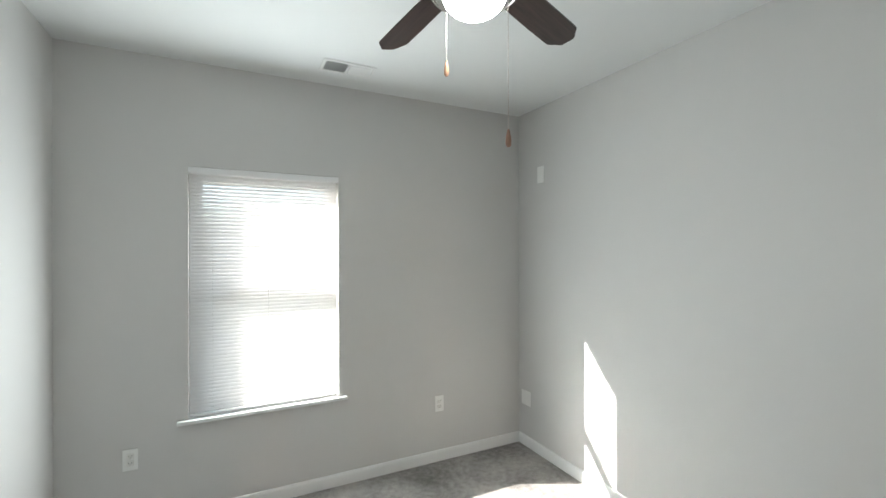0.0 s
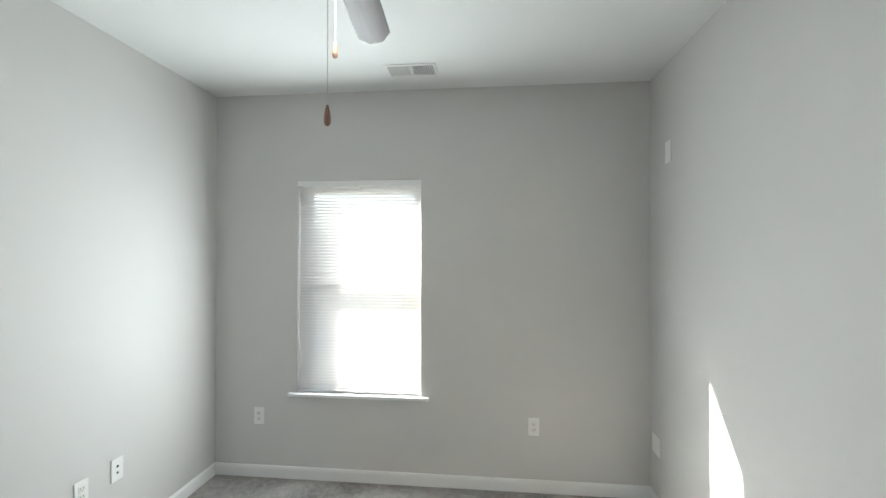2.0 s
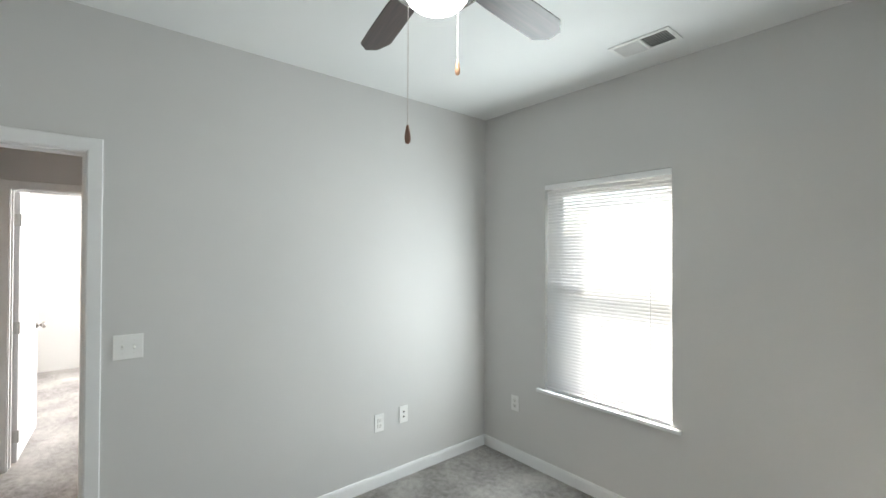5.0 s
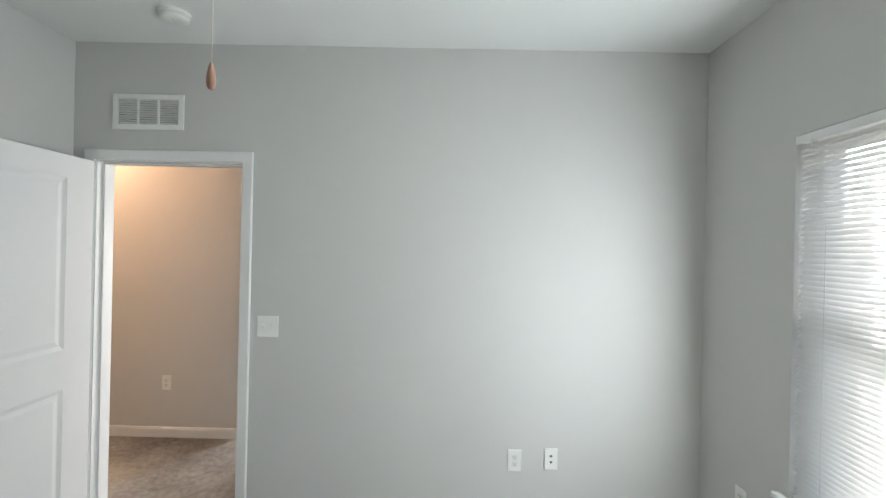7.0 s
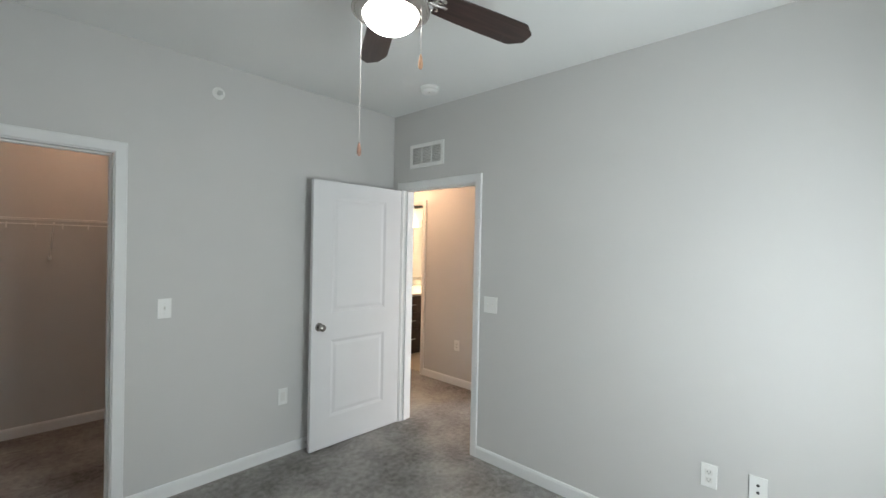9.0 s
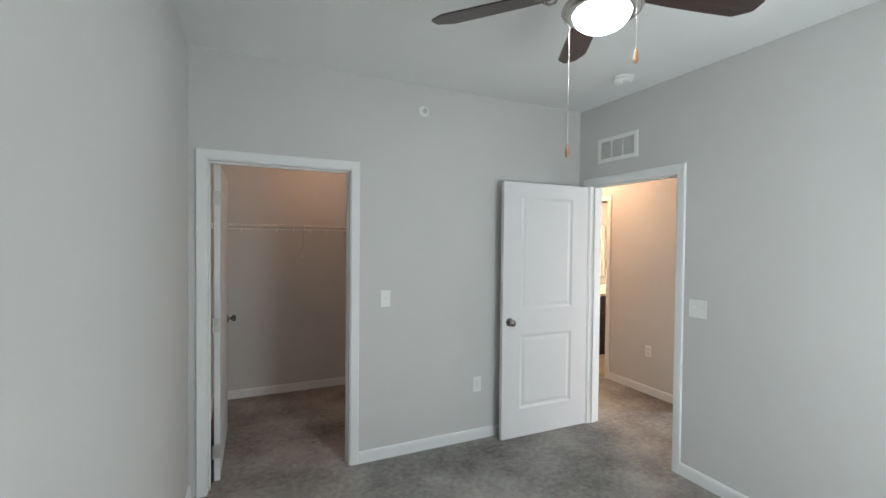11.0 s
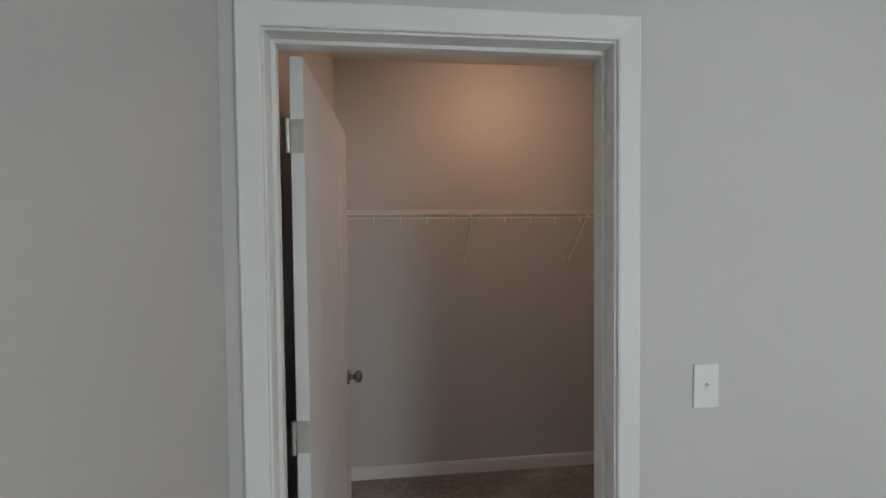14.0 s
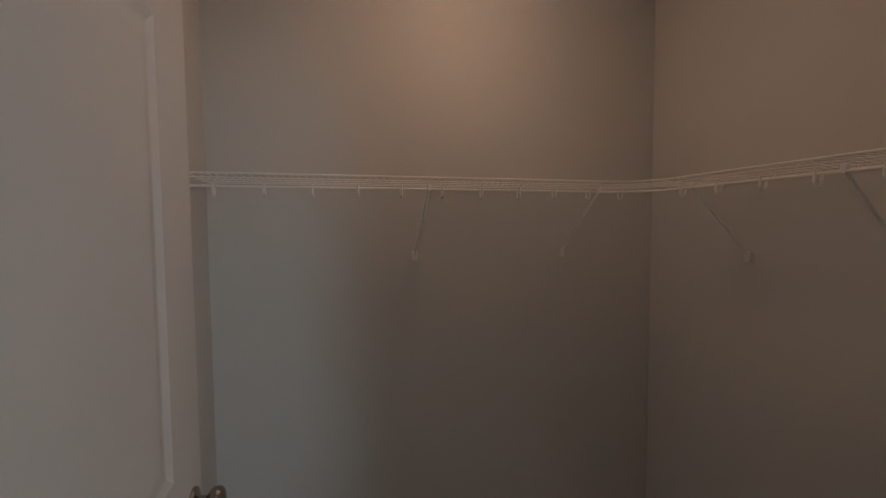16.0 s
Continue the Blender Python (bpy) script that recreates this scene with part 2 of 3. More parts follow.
structure("wall_closet_east", wall_mesh("y", CL_S + 0.001, CL_N - 0.001, CL_E, W - 0.001, 0, H - 0.002), PAINT, "greige painted closet wall")
BATH = (-5.05, -4.29)
structure("wall_hall", wall_mesh("y", HALL_S, HALL_Y, HALL_X - 0.12, HALL_X, 0, H, [(BATH[0], BATH[1], -0.001, HEAD)]), PAINT, "greige painted hallway wall with a bathroom doorway")
structure("wall_living_south", wall_mesh("x", -5.19, HALL_X - 0.121, HALL_Y - 0.12, HALL_Y, 0, H), PAINT, "greige painted wall beside the hallway")
ROOM2 = (-2.99, -2.17)
structure("wall_hall_north", wall_mesh("y", HALL_Y + 0.001, -0.001, -1.99, -1.87, 0, H, [(ROOM2[0] - 0.02, ROOM2[1] + 0.02, -0.001, HEAD + 0.02)]), PAINT, "greige painted wall with an open doorway")
structure("wall_hall_south", wall_mesh("x", -5.19, -WT - 0.001, HALL_S - 0.12, HALL_S - 0.001, 0, H), PAINT, "greige painted end wall")
structure("wall_living_west", wall_mesh("y", -6.1, -0.001, -5.3, -5.19, 0, H, [(-0.90, -0.10, 0.65, 2.1)]), PAINT, "greige painted outer wall with a window opening")
structure("wall_bathroom_west", wall_mesh("y", HALL_S, HALL_Y - 0.121, -3.4, -3.28, 0, H), PAINT, "greige painted bathroom wall")
structure("floor_bathroom", boxes(((-3.27, HALL_S, 0.0), (HALL_X - 0.06, HALL_Y - 0.13, 0.006))), TILE, "beige tiled bathroom floor")

# added ground sheet outside, unseen, of no known surface
ground = bmesh.new()
bmesh.ops.create_grid(ground, x_segments=40, y_segments=40, size=600)
for v in ground.verts:
    v.co.z = -0.35
structure("ground", ground, GROUND_TONE, "plain dull ground added outside the house, unseen, reaching the horizon")


def baseboard(a, b, face):
    """A run of baseboard along a wall from a to b; face is the way it looks."""
    a, b, f = Vector((*a, 0)), Vector((*b, 0)), Vector((*face, 0))
    prof = ((0.0, 0.0), (0.0125, 0.0), (0.0125, 0.066), (0.009, 0.079), (0.006, 0.083), (0.0, 0.083))
    bm = bmesh.new()
    ends = [[bm.verts.new(p + f * d + Vector((0, 0, z))) for d, z in prof] for p in (a, b)]
    n = len(prof)
    for i in range(n):
        bm.faces.new((ends[0][i], ends[0][(i + 1) % n], ends[1][(i + 1) % n], ends[1][i]))
    bm.faces.new(ends[0])
    bm.faces.new(list(reversed(ends[1])))
    return structure("baseboard", bm, TRIM, "white painted wooden baseboard")


CW = 0.064                      # casing width
baseboard((0.0, 0.0), (W, 0.0), (0, -1))
baseboard((W, -0.0125), (W, S), (-1, 0))
baseboard((0.0, -0.0125), (0.0, DOOR[1] + CW), (1, 0))
baseboard((0.0, S), (CLO[0] - CW, S), (0, 1))
baseboard((CL_W, CL_S), (CL_E, CL_S), (0, 1))
baseboard((CL_W, CL_S + 0.0125), (CL_W, CL_N), (1, 0))
baseboard((CL_E, CL_S + 0.0125), (CL_E, CL_N), (-1, 0))
baseboard((HALL_X, BATH[1] + CW), (HALL_X, HALL_Y), (1, 0))
baseboard((-1.87, HALL_Y), (HALL_X + 0.0125, HALL_Y), (0, 1))
baseboard((-1.87, HALL_Y + 0.0125), (-1.87, ROOM2[0] - CW), (1, 0))
baseboard((-WT, DOOR[0] - CW), (-WT, HALL_S), (-1, 0))
baseboard((-WT, DOOR[1] + CW), (-WT, 0), (-1, 0))


def door_frame(name, lo, hi, p_room, p_far, axis, out, label, stop_at):
    """Jamb lining, stops and moulded casing round a doorway. out: the way the room side faces (+1 or -1)."""
    def q(u0, u1, d0, d1, z0, z1):
        if axis == "x":
            return (u0, min(d0, d1), z0), (u1, max(d0, d1), z1)
        return (min(d0, d1), u0, z0), (max(d0, d1), u1, z1)

    root = new(name)
    tagged(root, label, kind="structure")
    jt = 0.02
    part("jamb", boxes(q(lo - jt, lo, p_room, p_far, 0, HEAD + jt), q(hi, hi + jt, p_room, p_far, 0, HEAD + jt),
                       q(lo, hi, p_room, p_far, HEAD, HEAD + jt)), TRIM, root)
    part("door_stop", boxes(q(lo, lo + 0.011, stop_at, stop_at + 0.032, 0, HEAD - 0.011), q(hi - 0.011, hi, stop_at, stop_at + 0.032, 0, HEAD - 0.011),
                            q(lo, hi, stop_at, stop_at + 0.032, HEAD - 0.011, HEAD), bevel=0.002), TRIM, root)
    for p, o in ((p_room, out), (p_far, -out)):
        prof = ((0.006, 0.0), (0.006, 0.009), (0.011, 0.0115), (CW - 0.005, 0.0155), (CW, 0.0115), (CW, 0.0))
        bm = bmesh.new()
        corners = ((lo, 0.0, -1, 0), (lo, HEAD, -1, 1), (hi, HEAD, 1, 1), (hi, 0.0, 1, 0))
        rings = []
        for u, z, su, sz in corners:
            ring = []
            for w, t in prof:
                d = p + o * (t + 0.0005)
                ring.append(bm.verts.new((u + su * w, d, z + sz * w) if axis == "x" else (d, u + su * w, z + sz * w)))
            rings.append(ring)
        n = len(prof)
        for a, b in zip(rings, rings[1:]):
            for i in range(n):
                bm.faces.new((a[i], a[(i + 1) % n], b[(i + 1) % n], b[i]))
        bm.faces.new(rings[0])
        bm.faces.new(list(reversed(rings[-1])))
        part("casing", bm, TRIM, root)
    return root


door_frame("door_frame_1", DOOR[0], DOOR[1], 0.0, -WT, "y", 1, "white painted frame of the bedroom doorway", -0.075)
door_frame("door_frame_2", CLO[0], CLO[1], S, CL_N, "x", 1, "white painted frame of the closet doorway", CL_N + 0.038)
door_frame("door_frame_3", BATH[0], BATH[1], HALL_X, HALL_X - 0.12, "y", 1, "white painted frame of the bathroom doorway", HALL_X - 0.08)

door_frame("door_frame_4", ROOM2[0], ROOM2[1], -1.87, -1.99, "y", 1, "white painted frame of a doorway off the hallway", -1.95)

# ---- the window and its blind ----
window = new("window_1")
tagged(window, "white vinyl single-hung window behind a closed blind", kind="structure")
x0, x1, z0, z1 = WIN
FY0, FY1 = 0.085, 0.15
zm = (z0 + z1) / 2


def ring_boxes(a0, a1, b0, b1, t, y0, y1):
    return (((a0, y0, b0), (a0 + t, y1, b1)), ((a1 - t, y0, b0), (a1, y1, b1)),
            ((a0 + t, y0, b0), (a1 - t, y1, b0 + t)), ((a0 + t, y0, b1 - t), (a1 - t, y1, b1)))


part("window_frame", boxes(*ring_boxes(x0 + 0.001, x1 - 0.001, z0 + 0.001, z1 - 0.001, 0.034, FY0, FY1), bevel=0.003), VINYL, window)
low = part("sash", boxes(*ring_boxes(x0 + 0.036, x1 - 0.036, z0 + 0.036, zm + 0.02, 0.035, FY0 + 0.004, FY0 + 0.030), bevel=0.003), VINYL, window)
top = part("sash", boxes(*ring_boxes(x0 + 0.036, x1 - 0.036, zm - 0.02, z1 - 0.036, 0.035, FY0 + 0.032, FY0 + 0.058), bevel=0.003), VINYL, window)
for sash, za, zb, y in ((low, z0 + 0.06, zm, FY0 + 0.015), (top, zm, z1 - 0.06, FY0 + 0.043)):
    pane = part("pane", boxes(((x0 + 0.06, y, za), (x1 - 0.06, y + 0.004, zb))), GLASS, sash)
    pane.visible_shadow = False
part("sash_lock", boxes(((1.02, FY0 - 0.012, zm + 0.021), (1.08, FY0 + 0.02, zm + 0.034)), bevel=0.003), VINYL, window)
sill = boxes(((x0 - 0.055, -0.034, z0 - 0.024), (x1 + 0.055, -0.0005, z0)), bevel=0.006)
box(sill, (x0 + 0.001, -0.0006, z0 - 0.022), (x1 - 0.001, FY0, z0 + 0.0005))
structure("window_sill", sill, TRIM, "white painted wooden window sill with rounded nose")

BX0, BX1, BY = x0 + 0.008, x1 - 0.008, 0.024
blind = thing("window_blind", (1.05, BY, z1), "white one-inch mini blind with tilted slats, fully lowered", "blind")


def under(ob, parent):
    ob.parent = parent
    ob.matrix_parent_inverse = parent.matrix_world.inverted()
    return ob


bpy.context.view_layer.update()
head = boxes(((x0 + 0.002, 0.004, z1 - 0.032), (x1 - 0.002, 0.044, z1 - 0.001)), bevel=0.003)
under(part("headrail", head, VINYL), blind)
valance = boxes(((x0 + 0.001, -0.004, z1 - 0.038), (x1 - 0.001, -0.0005, z1 - 0.004)), bevel=0.001)
under(part("valance", valance, VINYL), blind)
under(part("bottom_rail", boxes(((BX0, BY - 0.013, z0 + 0.004), (BX1, BY + 0.013, z0 + 0.018)), bevel=0.004), VINYL), blind)
TILT, PITCH, DEPTH = radians(45.5), 0.0218, 0.0312
slat_bm = bmesh.new()
rows = []
for side in (0, 1):
    for k in range(5):
        u = (k / 4 - 0.5) * DEPTH
        crown = 0.0017 * (1 - (2 * u / DEPTH) ** 2) + side * 0.0005
        # room edge (negative y) hangs lower
        yy = u * math.cos(TILT) - crown * math.sin(TILT)
        zz = u * math.sin(TILT) + crown * math.cos(TILT)
        rows.append([slat_bm.verts.new((xx, yy, zz)) for xx in (-(BX1 - BX0) / 2, (BX1 - BX0) / 2)])
for s in (0, 5):
    for k in range(4):
        slat_bm.faces.new((rows[s + k][0], rows[s + k + 1][0], rows[s + k + 1][1], rows[s + k][1]))
for k in (0, 4):
    slat_bm.faces.new((rows[k][0], rows[k][1], rows[k + 5][1], rows[k + 5][0]))
slat_mesh = mesh_of("slat", slat_bm, SLAT, True)
slat_rng = random.Random(4)
zs_now = z1 - 0.052
while zs_now > z0 + 0.028:
    slat = new("slat", slat_mesh)
    slat.matrix_world = pose((BX0 + BX1) / 2 + slat_rng.uniform(-0.001, 0.001), BY, zs_now, slat_rng.uniform(-0.9, 0.9), slat_rng.uniform(-0.04, 0.04), 0)
    bpy.context.view_layer.update()
    under(slat, blind)
    zs_now -= PITCH
for xc in (BX0 + 0.12, (BX0 + BX1) / 2, BX1 - 0.12):
    for dy in (-0.0105, 0.0105):
        under(part("ladder_cord", tube(((xc, BY + dy, z1 - 0.035), (xc, BY + dy, z0 + 0.01)), 0.0005, 5), VINYL), blind)
under(part("tilt_wand_hook", tube(((BX0 + 0.075, -0.006, z1 - 0.028), (BX0 + 0.075, -0.012, z1 - 0.042), (BX0 + 0.075, -0.009, z1 - 0.060)), 0.003, 6), VINYL, label="short grey tilt hook"), blind)

# ---- doors ----


def door_leaf(width, height=2.025, thick=0.035):
    """Two-panel moulded door slab; hinge edge at x=0, faces at y=0 and y=-thick, foot at z=0."""
    bm = bmesh.new()
    xs = (0.0, 0.165, width - 0.165, width)
    zs = (0.0, 0.225, 0.815, 1.020, height - 0.115, height)
    for y, flip in ((0.0, 1), (-thick, -1)):
        g = [[bm.verts.new((x, y, z)) for z in zs] for x in xs]
        panels = []
        for i in range(3):
            for j in range(5):
                vs = (g[i][j], g[i + 1][j], g[i + 1][j + 1], g[i][j + 1])
                f = bm.faces.new(vs if flip < 0 else tuple(reversed(vs)))
                f.normal_update()
                if i == 1 and j in (1, 3):
                    panels.append(f)
        if flip > 0:
            front = g
        for thickness, depth in ((0.004, -0.0012), (0.024, -0.0050), (0.010, 0.0), (0.030, 0.0034)):
            bmesh.ops.inset_individual(bm, faces=panels, thickness=thickness, depth=depth)
    back = g
    for i in range(3):
        for j in (0, 5):
            bm.faces.new((front[i][j], front[i + 1][j], back[i + 1][j], back[i][j]))
    for j in range(5):
        for i in (0, 3):
            bm.faces.new((front[i][j], front[i][j + 1], back[i][j + 1], back[i][j]))
    edges = [e for e in bm.edges if e.calc_length() > thick * 0.9 and len(e.link_faces) == 2 and e.link_faces[0].normal.dot(e.link_faces[1].normal) < 0.2 and abs(e.verts[0].co.y - e.verts[1].co.y) < 1e-6 and e.verts[0].co.y in (0.0, -thick)]
    bmesh.ops.recalc_face_normals(bm, faces=bm.faces[:])
    bmesh.ops.bevel(bm, geom=edges, offset=0.0015, segments=1, affect="EDGES")
    return bm


def knob_mesh(at, way):
    prof = ((0.0325, 0.0), (0.0325, 0.004), (0.030, 0.008), (0.022, 0.010), (0.013, 0.012), (0.0115, 0.026), (0.014, 0.031),
            (0.022, 0.035), (0.0265, 0.042), (0.0275, 0.050), (0.0255, 0.058), (0.019, 0.063), (0.008, 0.066), (0.0, 0.0665))
    return lathe(prof, 28, pose(0, 0, 0, -90 * way, 0, 0), at)


def hinged_door(name, place, turn, width, label, knob_z, hinge_side):
    root = thing(name, place, label, "door", turn)
    leaf = part("slab", door_leaf(width), DOORPAINT, root)
    k = width - 0.062
    for way, y in ((1, 0.0), (-1, -0.035)):
        part("knob", knob_mesh((k, y, knob_z), way), KNOB, root, "satin nickel round knob", True)
    part("latch_plate", boxes(((width - 0.001, -0.030, knob_z - 0.028), (width + 0.0015, -0.005, knob_z + 0.028)), bevel=0.0005), STEEL, root, "satin steel latch plate")
    part("latch_bolt", boxes(((width, -0.024, knob_z - 0.009), (width + 0.011, -0.011, knob_z + 0.009)), bevel=0.003), STEEL, root)
    for z in (0.19, 1.005, 1.815):
        hy = 0.006 if hinge_side > 0 else -0.041
        hb = lathe(((0.0065, -0.045), (0.0065, 0.045)), 12, None, (-0.004, hy, z))
        hb2 = boxes(((-0.0018, -0.034, z - 0.0445), (0.0008, -0.001, z + 0.0445)), bevel=0.0006)
        hinge = part("hinge", hb, STEEL, root, "satin steel butt hinge", True)
        leafplate = part("hinge_leaf", hb2, STEEL, hinge)
        for s in (-0.03, 0.0, 0.03):
            lathe_bm = lathe(((0.004, 0.0), (0.003, 0.0008), (0.0, 0.0009)), 10, pose(0, 0, 0, 0, -90, 0), (-0.0018, -0.017 + (0.007 if s == 0 else -0.004), z + s))
            part("screw", lathe_bm, STEEL, hinge)
    return root


main_door = hinged_door("door", (0.028, -3.388, 0.012), -0.6, 0.842, "white two-panel door standing open beside the wall", 0.925, -1)
closet_door = hinged_door("closet_door", (2.866, CL_N - 0.012, 0.012), -90.9, 0.832, "white two-panel closet door open into the closet", 0.915, 1)
far_door = hinged_door("room_door", (-1.998, ROOM2[0] + 0.004, 0.012), 176.0, 0.80, "white two-panel door open into the room off the hallway", 0.92, -1)
# fixed hinge leaves on the closet jamb
for z in (0.202, 1.017, 1.827):
    tagged(part("hinge_plate", boxes(((CLO[1] - 0.002, CL_N + 0.002, z - 0.0445), (CLO[1] + 0.0005, CL_N + 0.034, z + 0.0445)), bevel=0.0008), STEEL), "satin steel hinge leaf screwed to the jamb", "hinge", "jamb hinge leaves")
stop = thing("door_stop", (0.83, S + 0.0125, 0.045), "small white spring door stop on the baseboard", "door stop")
part("spring", lathe(((0.011, 0.0), (0.011, 0.004), (0.006, 0.006), (0.006, 0.055)), 14, pose(0, 0, 0, -90, 0, 0)), STEEL, stop, smooth=True)
part("rubber_tip", lathe(((0.008, 0.055), (0.009, 0.058), (0.009, 0.068), (0.006, 0.072)), 14, pose(0, 0, 0, -90, 0, 0)), PLATE, stop, smooth=True)

# ---- ceiling fan ----
FX, FY, FZ = 1.516, -1.763, H
fan = thing("ceiling_fan", (FX, FY, FZ), "five-blade ceiling fan, dark walnut blades, brushed nickel, lit dome", "ceiling fan")
part("canopy", lathe(((0.062, 0.0), (0.064, -0.006), (0.060, -0.022), (0.035, -0.040), (0.020, -0.046)), 36), NICKEL, fan, smooth=True)
part("downrod", lathe(((0.0125, -0.040), (0.0125, -0.085)), 18), NICKEL, fan, smooth=True)
part("motor_housing", lathe(((0.030, -0.072), (0.060, -0.080), (0.105, -0.092), (0.122, -0.106), (0.126, -0.125), (0.126, -0.155),
                             (0.120, -0.170), (0.098, -0.186), (0.070, -0.196), (0.062, -0.200)), 48), BRONZE, fan, smooth=True)
for k in range(30):
    a = 2 * math.pi * k / 30
    rib = boxes(((0.072, -0.0022, -0.2005), (0.116, 0.0022, -0.1805)), bevel=0.0008)
    bmesh.ops.transform(rib, matrix=pose(0, 0, 0, 0, 0, math.degrees(a)), verts=rib.verts[:])
    part("vent_rib", rib, NICKEL, fan)
part("switch_housing", lathe(((0.066, -0.196), (0.068, -0.204), (0.064, -0.212), (0.056, -0.220), (0.056, -0.263), (0.060, -0.270), (0.075, -0.274)), 40), BRONZE, fan, smooth=True)
part("light_ring", lathe(((0.070, -0.271), (0.112, -0.272), (0.124, -0.275), (0.129, -0.280), (0.128, -0.284), (0.134, -0.286), (0.1375, -0.291), (0.136, -0.295),
                          (0.140, -0.297), (0.1425, -0.302), (0.140, -0.308), (0.133, -0.311), (0.131, -0.309), (0.126, -0.313), (0.118, -0.316), (0.110, -0.318), (0.103, -0.318), (0.101, -0.300)), 56), NICKEL, fan, "stepped brushed nickel ring", True)
dome = [(0.1005 * math.cos(t), -0.314 - 0.066 * math.sin(t)) for t in [math.pi / 2 * i / 12 for i in range(13)]]
part("glass_dome", lathe(dome, 48), DOME, fan, "lit frosted white glass dome", True)
BLADE_Z, R_TIP = 2.500 - H, 0.674


def blade_mesh():
    out = [(0.200, -0.054), (0.196, -0.030), (0.196, 0.030), (0.200, 0.054), (0.30, 0.061), (0.45, 0.066), (0.600, 0.068), (0.614, 0.067),
           (0.626, 0.060), (0.644, 0.047), (0.664, 0.036), (R_TIP, 0.026), (R_TIP, -0.026), (0.664, -0.036), (0.644, -0.047), (0.626, -0.060),
           (0.614, -0.067), (0.600, -0.068), (0.45, -0.066), (0.30, -0.061)]
    bm = bmesh.new()
    lo = [bm.verts.new((x, y, -0.003)) for x, y in out]
    hi = [bm.verts.new((x, y, 0.003)) for x, y in out]
    bm.faces.new(list(reversed(lo)))
    bm.faces.new(hi)
    n = len(out)
    for i in range(n):
        bm.faces.new((lo[i], lo[(i + 1) % n], hi[(i + 1) % n], hi[i]))
    return bm


def iron_mesh():
    """Cast blade arm: a stem from the motor, splitting into three scrolled fingers under the blade."""
    bm = tube(((0.085, 0, 0.022), (0.115, 0, 0.012), (0.140, 0, -0.002), (0.160, 0, -0.008)), 0.008, 8)
    for s in (-1, 1):
        tube(((0.150, 0, -0.007), (0.165, s * 0.020, -0.009), (0.172, s * 0.036, -0.009), (0.185, s * 0.045, -0.008), (0.203, s * 0.043, -0.007), (0.215, s * 0.034, -0.006)), 0.005, 8, bm)
        tube(((0.215, s * 0.034, -0.006), (0.208, s * 0.020, -0.006), (0.190, s * 0.016, -0.007), (0.178, s * 0.006, -0.008)), 0.0042, 8, bm)
        lathe(((0.008, 0.0), (0.008, -0.005), (0.005, -0.008), (0.0, -0.0085)), 12, None, (0.212, s * 0.034, -0.003), bm)
    tube(((0.155, 0, -0.008), (0.190, 0, -0.009), (0.235, 0, -0.006)), 0.006, 8, bm)
    lathe(((0.008, 0.0), (0.008, -0.005), (0.005, -0.008), (0.0, -0.0085)), 12, None, (0.234, 0, -0.003), bm)
    return bm


blade_data, iron_data = mesh_of("blade", blade_mesh(), BLADE), mesh_of("blade_iron", iron_mesh(), NICKEL, True)
for k in range(5):
    ang = 22.5 + 72 * k
    iron = new("blade_iron", iron_data)
    iron.parent = fan
    iron.matrix_basis = pose(0, 0, BLADE_Z, 0, 0, ang)
    blade = new("blade", blade_data)
    blade.parent = iron
    blade.matrix_basis = pose(0, 0, 0, -12, 0, 0)
    tagged(blade, "dark walnut blade with clipped corners")


def pull_chain(x, y, top_z, fob_bottom, fob_mat, label):
    ch = bmesh.new()
    top_z, low_z = top_z - H, fob_bottom + 0.052 - H
    tube(((x - FX, y - FY, top_z), (x - FX, y - FY, low_z)), 0.0009, 5, ch)
    n = int((top_z - low_z) / 0.0065)
    for i in range(n):
        lathe(((0.0004, -0.0016), (0.0017, -0.0006), (0.0017, 0.0006), (0.0004, 0.0016)), 6, None, (x - FX, y - FY, top_z - i * 0.0065), ch)
    chain = part("pull_chain", ch, CHAIN, fan, "beaded metal pull chain")
    fob = lathe(((0.0, 0.0), (0.004, 0.0006), (0.0075, 0.005), (0.0088, 0.014), (0.0080, 0.027), (0.0058, 0.040), (0.0036, 0.048), (0.0028, 0.052), (0.0, 0.0525)), 18, None, (x - FX, y - FY, fob_bottom - H))
    part("fob", fob, fob_mat, chain, label, True)


pull_chain(1.478, -1.643, 2.412, 2.179, FOBWOOD, "light wooden teardrop fob")
pull_chain(1.551, -1.894, 2.412, 1.896, FOBDARK, "brown wooden teardrop fob")

# ---- fittings on walls and ceiling ----


